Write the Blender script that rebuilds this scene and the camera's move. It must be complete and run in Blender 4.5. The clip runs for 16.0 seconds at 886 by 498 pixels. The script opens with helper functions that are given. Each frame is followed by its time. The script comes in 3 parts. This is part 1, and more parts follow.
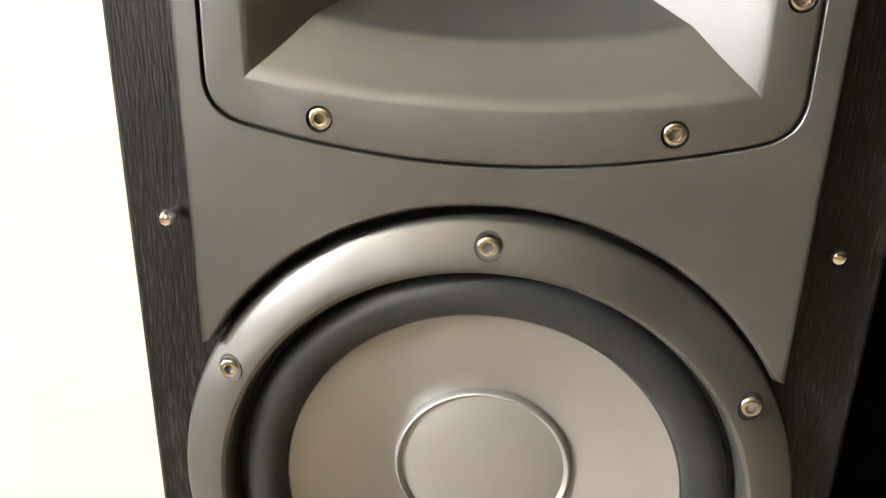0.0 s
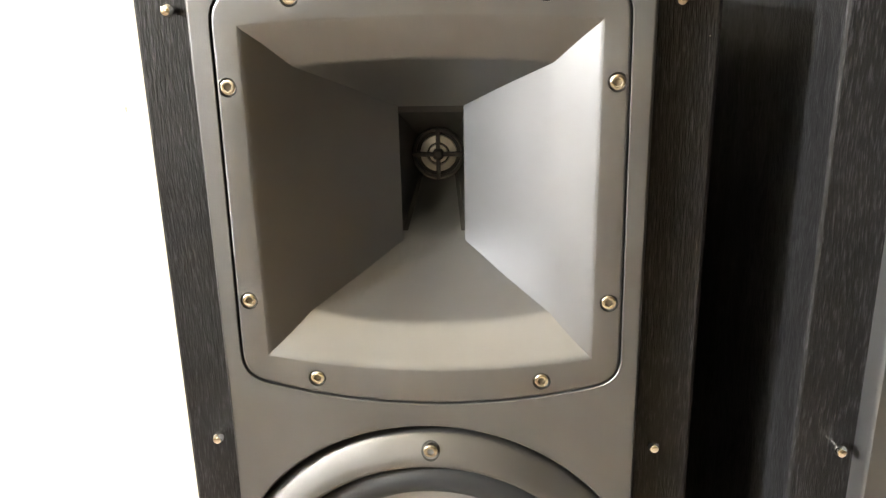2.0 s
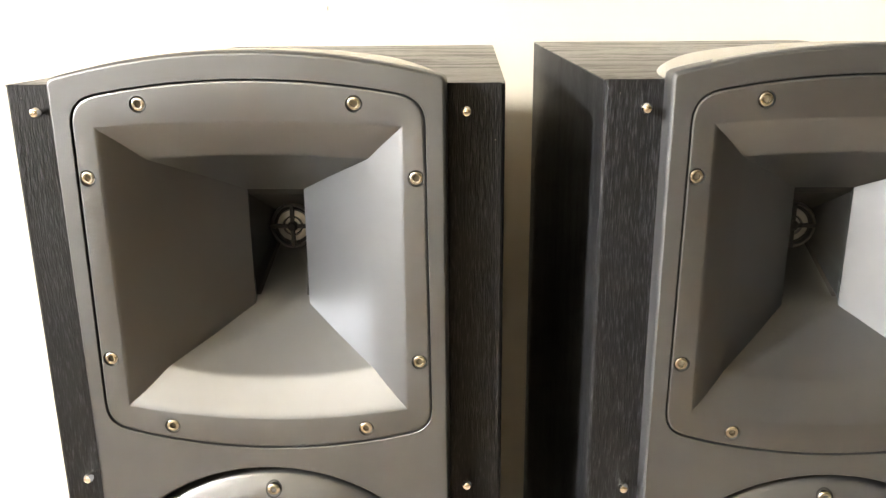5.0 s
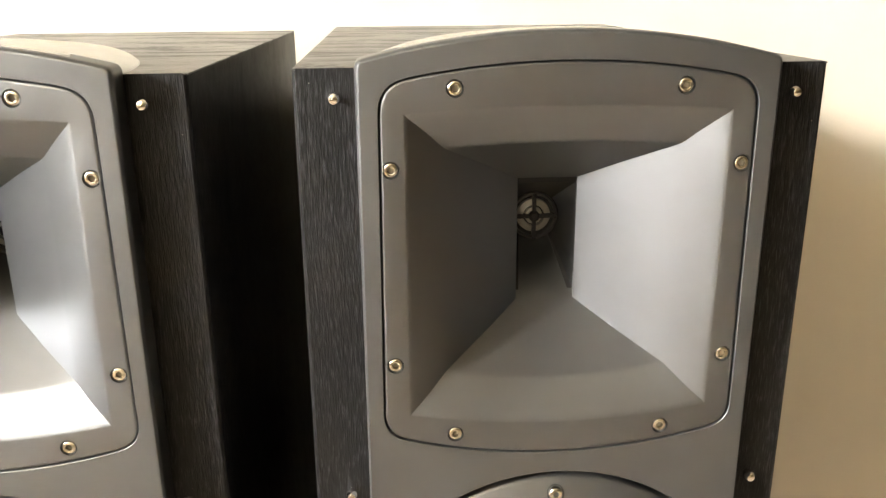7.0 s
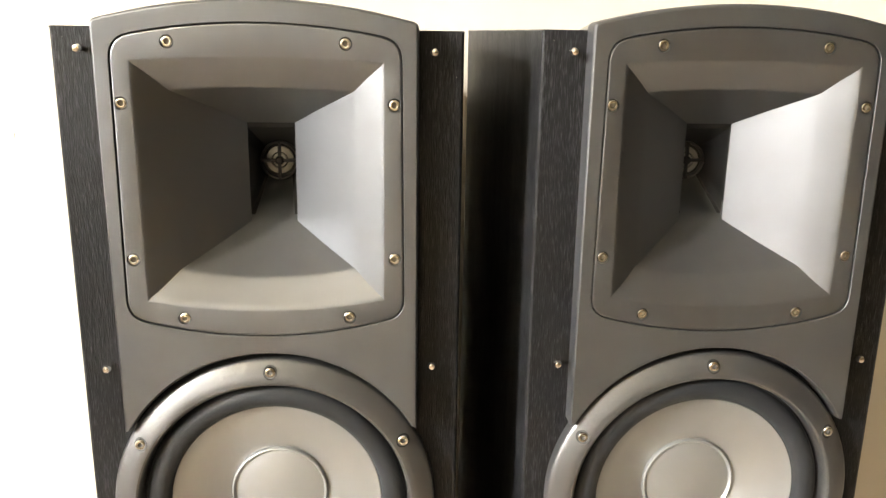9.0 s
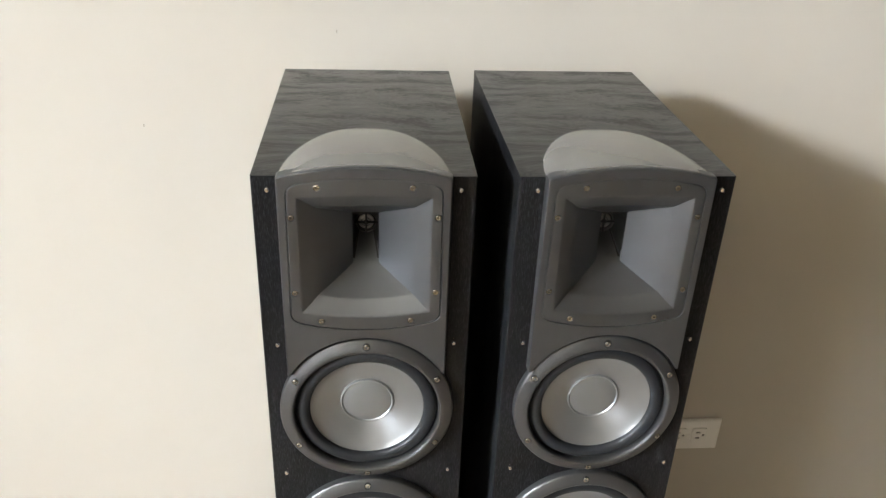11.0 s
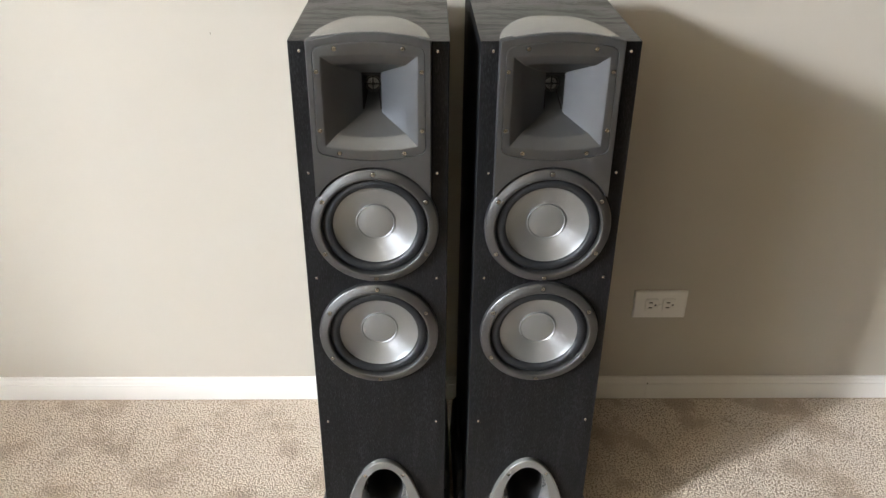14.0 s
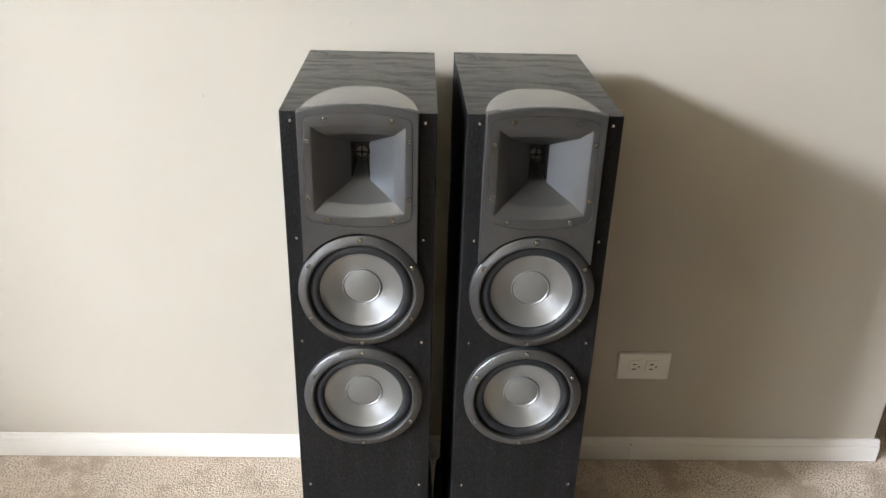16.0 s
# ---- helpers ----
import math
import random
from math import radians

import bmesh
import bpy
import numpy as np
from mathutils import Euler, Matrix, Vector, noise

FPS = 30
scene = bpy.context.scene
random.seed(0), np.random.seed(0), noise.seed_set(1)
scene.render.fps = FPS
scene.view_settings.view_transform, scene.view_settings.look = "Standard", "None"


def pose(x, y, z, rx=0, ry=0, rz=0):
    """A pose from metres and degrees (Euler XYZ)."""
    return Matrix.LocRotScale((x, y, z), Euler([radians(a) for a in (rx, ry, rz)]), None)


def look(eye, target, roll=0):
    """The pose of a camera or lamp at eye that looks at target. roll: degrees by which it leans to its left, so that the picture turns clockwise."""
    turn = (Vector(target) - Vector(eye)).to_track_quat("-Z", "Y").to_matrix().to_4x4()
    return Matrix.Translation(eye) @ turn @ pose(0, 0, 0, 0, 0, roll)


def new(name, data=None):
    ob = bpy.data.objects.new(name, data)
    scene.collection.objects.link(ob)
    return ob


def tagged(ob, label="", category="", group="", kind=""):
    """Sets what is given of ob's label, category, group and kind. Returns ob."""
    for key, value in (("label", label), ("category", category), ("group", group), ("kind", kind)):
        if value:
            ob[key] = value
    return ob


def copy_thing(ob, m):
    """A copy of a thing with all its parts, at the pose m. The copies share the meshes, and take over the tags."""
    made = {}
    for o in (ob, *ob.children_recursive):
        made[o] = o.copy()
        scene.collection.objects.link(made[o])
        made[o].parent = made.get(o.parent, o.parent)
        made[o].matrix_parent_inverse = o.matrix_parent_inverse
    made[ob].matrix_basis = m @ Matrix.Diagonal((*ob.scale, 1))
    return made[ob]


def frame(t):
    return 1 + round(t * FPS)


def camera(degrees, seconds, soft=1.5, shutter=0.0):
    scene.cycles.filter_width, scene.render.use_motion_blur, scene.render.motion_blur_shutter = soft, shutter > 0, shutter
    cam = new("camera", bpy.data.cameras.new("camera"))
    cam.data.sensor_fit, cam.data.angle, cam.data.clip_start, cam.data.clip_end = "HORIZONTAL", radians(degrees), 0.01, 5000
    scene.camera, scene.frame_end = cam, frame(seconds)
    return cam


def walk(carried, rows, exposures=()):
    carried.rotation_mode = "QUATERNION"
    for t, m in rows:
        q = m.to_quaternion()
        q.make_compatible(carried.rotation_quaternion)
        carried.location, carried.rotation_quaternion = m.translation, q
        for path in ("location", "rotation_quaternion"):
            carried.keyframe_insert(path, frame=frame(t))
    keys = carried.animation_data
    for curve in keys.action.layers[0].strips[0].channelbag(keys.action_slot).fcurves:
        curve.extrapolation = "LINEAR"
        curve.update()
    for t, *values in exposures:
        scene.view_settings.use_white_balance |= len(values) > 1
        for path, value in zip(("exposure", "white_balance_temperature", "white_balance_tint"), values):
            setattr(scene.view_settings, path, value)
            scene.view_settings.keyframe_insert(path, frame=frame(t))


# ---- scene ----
cam = camera(56.30, 16.0, soft=1.4)
PATH = [
    (0, 0.00928, -0.21423, 0.87348, 5.869, -21.575, 1.207),
    (0.5, 0.01711, -0.24034, 0.90208, 5.233, -18.050, 0.743),
    (1, 0.02048, -0.26582, 0.93390, 4.414, -17.514, -0.126),
    (1.5, 0.02553, -0.28802, 0.95967, 4.559, -17.676, -1.085),
    (2, 0.03283, -0.30770, 0.97939, 4.776, -17.879, -1.370),
    (2.5, 0.03212, -0.31770, 0.99356, 4.526, -17.753, -0.584),
    (3, 0.03358, -0.35149, 1.00838, 4.013, -16.826, -0.143),
    (3.2, 0.03082, -0.36472, 1.01257, 3.594, -16.473, 0.044),
    (5.3, 0.11932, -0.34858, 1.01490, 2.080, -16.197, -0.809),
    (5.5, 0.13347, -0.34719, 1.01576, 1.442, -16.023, -0.974),
    (6, 0.16445, -0.34021, 1.01387, -0.207, -16.258, -1.244),
    (6.5, 0.18270, -0.33374, 1.01344, -1.953, -16.953, -0.828),
    (7, 0.19407, -0.32984, 1.01376, -2.905, -17.401, -0.557),
    (7.5, 0.17036, -0.34552, 1.01180, -2.188, -17.052, -0.485),
    (8, 0.12626, -0.35192, 1.01671, -2.055, -17.058, 0.046),
    (8.5, 0.09354, -0.38474, 1.00756, -2.085, -17.442, 0.912),
    (9, 0.07020, -0.45223, 0.98077, -3.662, -14.485, 0.808),
    (9.2, 0.04903, -0.48732, 0.96685, -5.655, -13.952, 1.242),
    (11.3, 0.01048, -0.77094, 1.32141, -4.989, -29.022, 2.607),
    (11.5, 0.02579, -0.80002, 1.32055, -4.953, -28.782, 2.854),
    (12, 0.07211, -0.88898, 1.30296, -5.205, -28.601, 2.777),
    (12.5, 0.07620, -0.98013, 1.29940, -4.092, -28.305, 1.912),
    (13, 0.06714, -1.04985, 1.29352, -2.685, -28.141, 1.112),
    (13.5, 0.07058, -1.08159, 1.29177, -1.511, -28.295, 0.871),
    (14, 0.08256, -1.09919, 1.29485, -1.065, -29.781, 0.535),
    (14.5, 0.08063, -1.12265, 1.29913, -0.823, -31.092, 0.920),
    (15, 0.08361, -1.13138, 1.31009, -1.333, -29.489, 1.380),
    (15.5, 0.07993, -1.11294, 1.32302, -2.112, -27.286, 2.002),
    (16, 0.08438, -1.10136, 1.32867, -1.997, -26.529, 1.741),
]


def stance(x, y, z, yaw, pitch, roll):
    return pose(x, y, z, 0, 0, yaw) @ pose(0, 0, 0, 90 + pitch) @ pose(0, 0, 0, 0, 0, roll)


EXPOSURES = [(0.0, 0.84, 7450, 10), (1.5, 1.05, 7450, 10), (2.5, 1.27, 7400, 10), (3.0, 1.27, 7300, 10), (6.0, 1.22, 7300, 10), (7.0, 1.32, 7450, 10), (8.5, 1.27, 7450, 10), (9.2, 1.14, 7400, 10), (11.0, 0.18, 6330, 9), (11.5, 0.18, 6330, 9), (12.0, 0.32, 6270, 10), (12.5, 0.13, 6270, 10), (14.0, 0.04, 6330, 10), (16.0, 0.10, 6270, 10)]
walk(cam, [(t, stance(*row)) for t, *row in PATH], EXPOSURES)

# ---- world and light ----
world = bpy.data.worlds.new("sky")
scene.world = world
world.use_nodes = True
sky = world.node_tree.nodes.new("ShaderNodeTexSky")
sky.sky_type = "NISHITA"
sky.sun_disc = False
sky.sun_elevation, sky.sun_rotation = radians(19.0), radians(240.5)
back = world.node_tree.nodes["Background"]
back.inputs["Strength"].default_value = 0.025
world.node_tree.links.new(sky.outputs[0], back.inputs[0])

# hazy daylight low in the west, through the large window
sun = bpy.data.lights.new("hazy_sun", "SUN")
sun.energy, sun.color, sun.angle = 4.1, (0.915, 0.965, 1.03), radians(6)
new("hazy_sun", sun).matrix_world = look((-10.0, -5.65, 3.95), (0, 0, 0))

# room, metres; unseen sides placed and sized for bounce light
WALL_Y, WEST, EAST, SOUTH, FAR, CEIL, CORNER = 0.454, -2.20, 10.50, -4.20, 5.00, 2.75, 1.190
WIN = (-2.70, -0.32, 0.62, 2.67)       # west window: y from, y to, sill, head
REAR = (-1.90, -0.40, 0.95, 2.25)     # unseen south window behind the camera, added for fill: x from, x to, sill, head


def window_lamp(name, at, aim, w, h, watts, colour, spread):
    lamp = bpy.data.lights.new(name, "AREA")
    lamp.shape, lamp.size, lamp.size_y = "RECTANGLE", w, h
    lamp.energy, lamp.color = watts, colour
    lamp.spread = radians(spread)
    ob = new(name, lamp)
    ob.matrix_world = look(at, aim)
    return ob


# added fill lamp behind the camera, lifting the shadow on the wall
window_lamp("fill_south", ((REAR[0] + REAR[1]) / 2, SOUTH + 0.02, (REAR[2] + REAR[3]) / 2), (0.6, 0.45, 0.6),
            REAR[1] - REAR[0], REAR[3] - REAR[2], 5, (1.0, 0.92, 0.80), 150)
# added fill lamp, standing in for daylight thrown up off the ground onto the ceiling
window_lamp("ceiling_fill_west", (WEST + 0.02, (WIN[0] + WIN[1]) / 2, (WIN[2] + WIN[3]) / 2), (-1.6, -2.2, CEIL),
            WIN[1] - WIN[0], WIN[3] - WIN[2], 72, (1.0, 0.965, 0.84), 60)


# ---- materials ----
def material(name, colour, rough=0.5, metal=0.0, spread=0.0, scale=20.0, stretch=(1, 1, 1), bump=0.0, bump_scale=200.0, bump_dist=0.001, spec=0.5, rough_var=0.0, coat=0.0):
    m = bpy.data.materials.new(name)
    m.use_nodes = True
    nt = m.node_tree
    N, L = nt.nodes, nt.links
    b = N["Principled BSDF"]
    b.inputs["Roughness"].default_value = rough
    b.inputs["Metallic"].default_value = metal
    b.inputs["Specular IOR Level"].default_value = spec
    b.inputs["Coat Weight"].default_value, b.inputs["Coat Roughness"].default_value = coat, 0.32
    tc = N.new("ShaderNodeTexCoord")
    mp = N.new("ShaderNodeMapping")
    mp.inputs["Scale"].default_value = stretch
    L.new(tc.outputs["Object"], mp.inputs["Vector"])
    nz = N.new("ShaderNodeTexNoise")
    nz.inputs["Scale"].default_value = scale
    nz.inputs["Detail"].default_value = 6
    L.new(mp.outputs[0], nz.inputs["Vector"])
    ramp = N.new("ShaderNodeMapRange")
    ramp.inputs["From Min"].default_value, ramp.inputs["From Max"].default_value = 0.3, 0.7
    ramp.inputs["To Min"].default_value, ramp.inputs["To Max"].default_value = 1 - spread, 1 + spread
    L.new(nz.outputs["Fac"], ramp.inputs["Value"])
    mul = N.new("ShaderNodeVectorMath")
    mul.operation = "SCALE"
    mul.inputs[0].default_value = colour
    L.new(ramp.outputs[0], mul.inputs["Scale"])
    L.new(mul.outputs[0], b.inputs["Base Color"])
    if rough_var:
        rr = N.new("ShaderNodeMapRange")
        rr.inputs["To Min"].default_value, rr.inputs["To Max"].default_value = rough - rough_var, rough + rough_var
        L.new(nz.outputs["Fac"], rr.inputs["Value"])
        L.new(rr.outputs[0], b.inputs["Roughness"])
    if bump:
        n2 = N.new("ShaderNodeTexNoise")
        n2.inputs["Scale"].default_value = bump_scale
        n2.inputs["Detail"].default_value = 3
        L.new(mp.outputs[0], n2.inputs["Vector"])
        bp = N.new("ShaderNodeBump")
        bp.inputs["Strength"].default_value, bp.inputs["Distance"].default_value = bump, bump_dist
        L.new(n2.outputs["Fac"], bp.inputs["Height"])
        L.new(bp.outputs[0], b.inputs["Normal"])
    return m


def ash(name, along, lift=1.0, spec=0.38, rough=0.42, figure=0.28, warping=0.02, length=0.045, pores=0.0, fleck=0.030, grain=900, tint=(1.0, 1.0, 1.1), relief=0.8, dust=False):
    """Black-stained ash: long pores and cathedral figure along one axis, thin grey flecks."""
    m = bpy.data.materials.new(name)
    m.use_nodes = True
    nt = m.node_tree
    N, L = nt.nodes, nt.links
    b = N["Principled BSDF"]
    tc = N.new("ShaderNodeTexCoord")
    warp = N.new("ShaderNodeTexNoise")
    warp.inputs["Scale"].default_value = 5.0
    L.new(tc.outputs["Object"], warp.inputs["Vector"])
    add = N.new("ShaderNodeVectorMath")
    add.operation = "MULTIPLY_ADD"
    add.inputs[1].default_value = (warping, warping, warping)
    L.new(warp.outputs["Color"], add.inputs[0])
    L.new(tc.outputs["Object"], add.inputs[2])
    mp = N.new("ShaderNodeMapping")
    mp.inputs["Scale"].default_value = tuple(length if i == along else 1.0 for i in range(3))
    L.new(add.outputs[0], mp.inputs["Vector"])
    fine = N.new("ShaderNodeTexNoise")
    fine.inputs["Scale"].default_value, fine.inputs["Detail"].default_value = grain, 3
    L.new(mp.outputs[0], fine.inputs["Vector"])
    broad = N.new("ShaderNodeTexNoise")
    broad.inputs["Scale"].default_value, broad.inputs["Detail"].default_value = 55, 3
    L.new(mp.outputs[0], broad.inputs["Vector"])
    mix = N.new("ShaderNodeMath")
    mix.operation = "MULTIPLY_ADD"
    mix.inputs[1].default_value = figure
    L.new(broad.outputs["Fac"], mix.inputs[0])
    half = N.new("ShaderNodeMath")
    half.operation = "MULTIPLY"
    half.inputs[1].default_value = 1 - figure
    L.new(fine.outputs["Fac"], half.inputs[0])
    L.new(half.outputs[0], mix.inputs[2])
    ramp = N.new("ShaderNodeValToRGB")
    e = ramp.color_ramp.elements
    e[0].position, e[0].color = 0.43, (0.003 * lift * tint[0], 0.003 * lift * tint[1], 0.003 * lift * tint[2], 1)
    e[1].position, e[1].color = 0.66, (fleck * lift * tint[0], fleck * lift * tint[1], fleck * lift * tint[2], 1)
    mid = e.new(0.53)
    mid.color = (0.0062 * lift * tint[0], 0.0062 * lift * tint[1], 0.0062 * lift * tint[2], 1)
    L.new(mix.outputs[0], ramp.inputs[0])
    L.new(ramp.outputs[0], b.inputs["Base Color"])
    if dust:
        cell = N.new("ShaderNodeTexVoronoi")
        cell.inputs["Scale"].default_value = 48
        L.new(tc.outputs["Object"], cell.inputs["Vector"])
        speck = N.new("ShaderNodeMath")
        speck.operation = "LESS_THAN"
        speck.inputs[1].default_value = 0.012
        L.new(cell.outputs["Distance"], speck.inputs[0])
        dusty = N.new("ShaderNodeMixRGB")
        dusty.inputs["Color2"].default_value = (0.20, 0.19, 0.17, 1)
        L.new(speck.outputs[0], dusty.inputs["Fac"])
        L.new(ramp.outputs[0], dusty.inputs["Color1"])
        L.new(dusty.outputs[0], b.inputs["Base Color"])
    bp = N.new("ShaderNodeBump")
    bp.inputs["Strength"].default_value, bp.inputs["Distance"].default_value = relief, 0.0009
    L.new(mix.outputs[0], bp.inputs["Height"])
    L.new(bp.outputs[0], b.inputs["Normal"])
    open_pore = N.new("ShaderNodeMapRange")
    open_pore.inputs["From Min"].default_value, open_pore.inputs["From Max"].default_value = 0.42, 0.50
    open_pore.inputs["To Min"].default_value, open_pore.inputs["To Max"].default_value = rough + pores, rough
    L.new(mix.outputs[0], open_pore.inputs["Value"])
    L.new(open_pore.outputs[0], b.inputs["Roughness"])
    b.inputs["Specular IOR Level"].default_value = spec
    return m


GREY = material("satin grey moulding", (0.118, 0.120, 0.124), 0.44, 0.88, 0.05, 30, bump=0.12, bump_scale=1800, bump_dist=0.0002, rough_var=0.05, spec=0.6)
HORN = material("satin grey horn", (0.150, 0.155, 0.163), 0.395, 0.94, 0.05, 25, bump=0.10, bump_scale=1500, bump_dist=0.0002, rough_var=0.05, spec=0.6)
# moulding grey with window light on the cap put into its colour; port shares it
GREY_LIT = material("polished grey lightened for window light", (0.21, 0.208, 0.200), 0.20, 0.45, 0.05, 30, bump=0.02, bump_scale=1800, bump_dist=0.0002, rough_var=0.04, spec=1.0)
RING = material("gunmetal woofer frame", (0.108, 0.107, 0.108), 0.37, 0.80, 0.05, 30, bump=0.06, bump_scale=1500, bump_dist=0.0002, rough_var=0.05)
CONE = material("spun silver cone", (0.305, 0.310, 0.312), 0.46, 0.8, 0.03, 15, bump=0.05, bump_scale=900, bump_dist=0.0002)
spun = CONE.node_tree.nodes.new("ShaderNodeTangent")
spun.direction_type, spun.axis = "RADIAL", "Y"
CONE.node_tree.links.new(spun.outputs[0], CONE.node_tree.nodes["Principled BSDF"].inputs["Tangent"])
CONE.node_tree.nodes["Principled BSDF"].inputs["Anisotropic"].default_value = 0.5
CONE.node_tree.nodes["Principled BSDF"].inputs["Anisotropic Rotation"].default_value = 0.25
DOME = material("plain silver dome", (0.285, 0.290, 0.292), 0.48, 0.8, 0.03, 15, bump=0.05, bump_scale=900, bump_dist=0.0002)
RUBBER = material("black rubber surround", (0.013, 0.014, 0.016), 0.46, 0, 0.15, 60, spec=0.32, bump=0.1, bump_scale=900, bump_dist=0.0002)
# paints the shade in recesses: throat, groove, port tube, screw rings
BLACK = material("black recess shade", (0.008, 0.008, 0.008), 0.7, 0, 0.2, 40)
NICKEL = material("nickel screw", (0.60, 0.582, 0.54), 0.22, 1.0, 0.12, 300)
PEG = material("nickel peg", (0.92, 0.905, 0.88), 0.13, 1.0, 0.10, 300)
PLUG = material("pale phase plug", (0.33, 0.325, 0.315), 0.4, 0.6, 0.08, 200)
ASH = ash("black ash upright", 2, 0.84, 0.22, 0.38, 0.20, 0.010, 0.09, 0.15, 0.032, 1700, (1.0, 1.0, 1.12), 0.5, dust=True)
# top's copy of the ash, colour lifted to paint in its sheen
ASH_TOP_SHEEN = ash("black ash across with sheen in colour", 0, 2.0, 0.7, 0.30, 0.55, 0.12, 0.09, 0.20, 0.030, 700, (0.98, 1.0, 0.97), 0.45)
PAINT = material("greige wall paint", (0.468, 0.432, 0.366), 0.62, 0, 0.015, 3, bump=0.12, bump_scale=420, bump_dist=0.0006)
# unseen walls and ceiling, warm tones chosen for their bounce light
ROOM = material("taupe paint for warm bounce", (0.57, 0.485, 0.335), 0.65, 0, 0.03, 3, bump=0.12, bump_scale=420, bump_dist=0.0006)
CEILING = material("ceiling paint for warm bounce", (0.74, 0.68, 0.58), 0.8, 0, 0.02, 4, bump=0.1, bump_scale=250, bump_dist=0.0008)
TRIM = material("white trim paint", (0.74, 0.715, 0.675), 0.38, 0, 0.02, 12, bump=0.08, bump_scale=120, bump_dist=0.0004)
PLATE = material("white outlet plastic", (0.82, 0.80, 0.76), 0.32, 0, 0.01, 30)
# darker than the screw, painting the shade down in its hex
SOCKET = material("shaded screw socket", (0.20, 0.175, 0.14), 0.4, 0.9, 0.1, 300)
SLOT = material("dark slot shade", (0.006, 0.005, 0.005), 0.7)
CARPET = material("beige carpet backing", (0.43, 0.35, 0.27), 0.95, 0, 0.18, 9, bump=0.6, bump_scale=300, bump_dist=0.003, spec=0.1)
SCUFF = material("grey scuff", (0.22, 0.20, 0.18), 0.7, 0, 0.2, 200)


def pile_material():
    m = bpy.data.materials.new("beige carpet pile")
    m.use_nodes = True
    N, L = m.node_tree.nodes, m.node_tree.links
    b = N["Principled BSDF"]
    b.inputs["Roughness"].default_value = 0.95
    b.inputs["Specular IOR Level"].default_value = 0.1
    geo = N.new("ShaderNodeNewGeometry")
    tc = N.new("ShaderNodeTexCoord")
    nz = N.new("ShaderNodeTexNoise")
    nz.inputs["Scale"].default_value, nz.inputs["Detail"].default_value, nz.inputs["Roughness"].default_value = 8.0, 8, 0.62
    L.new(tc.outputs["Object"], nz.inputs["Vector"])
    mix = N.new("ShaderNodeMath")
    mix.operation = "MULTIPLY_ADD"
    mix.inputs[1].default_value = 0.15
    L.new(geo.outputs["Random Per Island"], mix.inputs[0])
    sc = N.new("ShaderNodeMath")
    sc.operation = "MULTIPLY"
    sc.inputs[1].default_value = 0.75
    swirl = N.new("ShaderNodeMapRange")
    swirl.inputs["From Min"].default_value, swirl.inputs["From Max"].default_value = 0.37, 0.49
    swirl.inputs["To Min"].default_value, swirl.inputs["To Max"].default_value = 0.12, 0.74
    L.new(nz.outputs["Fac"], swirl.inputs["Value"])
    L.new(swirl.outputs[0], sc.inputs[0])
    L.new(sc.outputs[0], mix.inputs[2])
    ramp = N.new("ShaderNodeValToRGB")
    e = ramp.color_ramp.elements
    e[0].position, e[0].color = 0.25, (0.455, 0.368, 0.29, 1)
    e[1].position, e[1].color = 0.75, (0.73, 0.637, 0.537, 1)
    L.new(mix.outputs[0], ramp.inputs[0])
    L.new(ramp.outputs[0], b.inputs["Base Color"])
    return m


PILE = pile_material()


def glass_material():
    m = bpy.data.materials.new("window glass")
    m.use_nodes = True
    b = m.node_tree.nodes["Principled BSDF"]
    b.inputs["Transmission Weight"].default_value, b.inputs["Roughness"].default_value, b.inputs["IOR"].default_value = 1.0, 0.0, 1.45
    return m


GLASS = glass_material()


# ---- mesh helpers ----
def part(name, bm, mat, parent=None, label="", sharp=30, tidy=False):
    if tidy:
        bmesh.ops.recalc_face_normals(bm, faces=bm.faces[:])
    me = bpy.data.meshes.new(name)
    bm.to_mesh(me)
    bm.free()
    for m in mat if isinstance(mat, (list, tuple)) else (mat,):
        me.materials.append(m)
    me.polygons.foreach_set("use_smooth", [True] * len(me.polygons))
    me.set_sharp_from_angle(angle=radians(sharp))
    ob = new(name, me)
    if parent:
        ob.parent = parent
    if label:
        tagged(ob, label)
    return ob


def box(bm, x0, x1, y0, y1, z0, z1, bevel=0.0, seg=2):
    made = bmesh.ops.create_cube(bm, size=1.0)["verts"]
    for v in made:
        v.co = Vector(((x0 + x1) / 2 + v.co.x * (x1 - x0), (y0 + y1) / 2 + v.co.y * (y1 - y0), (z0 + z1) / 2 + v.co.z * (z1 - z0)))
    if bevel:
        edges = list({e for v in made for e in v.link_edges})
        bmesh.ops.bevel(bm, geom=edges, offset=bevel, segments=seg, affect="EDGES", profile=0.5)
    return bm


def boxed(*a, **k):
    return box(bmesh.new(), *a, **k)


def loft(bm, loops, cap_first=False, cap_last=False, closed=True):
    """Faces between equal loops of places."""
    rows = [[bm.verts.new(p) for p in loop] for loop in loops]
    n = len(rows[0])
    for a, b in zip(rows, rows[1:]):
        for i in range(n if closed else n - 1):
            j = (i + 1) % n
            bm.faces.new((a[i], a[j], b[j], b[i]))
    if cap_first:
        bm.faces.new(rows[0])
    if cap_last:
        bm.faces.new(rows[-1])
    return rows


def filled(bm, loops, y):
    """A flat sheet at depth y between closed outlines in x and z, the first outermost."""
    edges = []
    for loop in loops:
        vs = [bm.verts.new((x, y, z)) for x, z in loop]
        edges += [bm.edges.new((vs[i], vs[(i + 1) % len(vs)])) for i in range(len(vs))]
    bmesh.ops.triangle_fill(bm, edges=edges, use_beauty=True, use_dissolve=False, normal=(0, -1, 0))


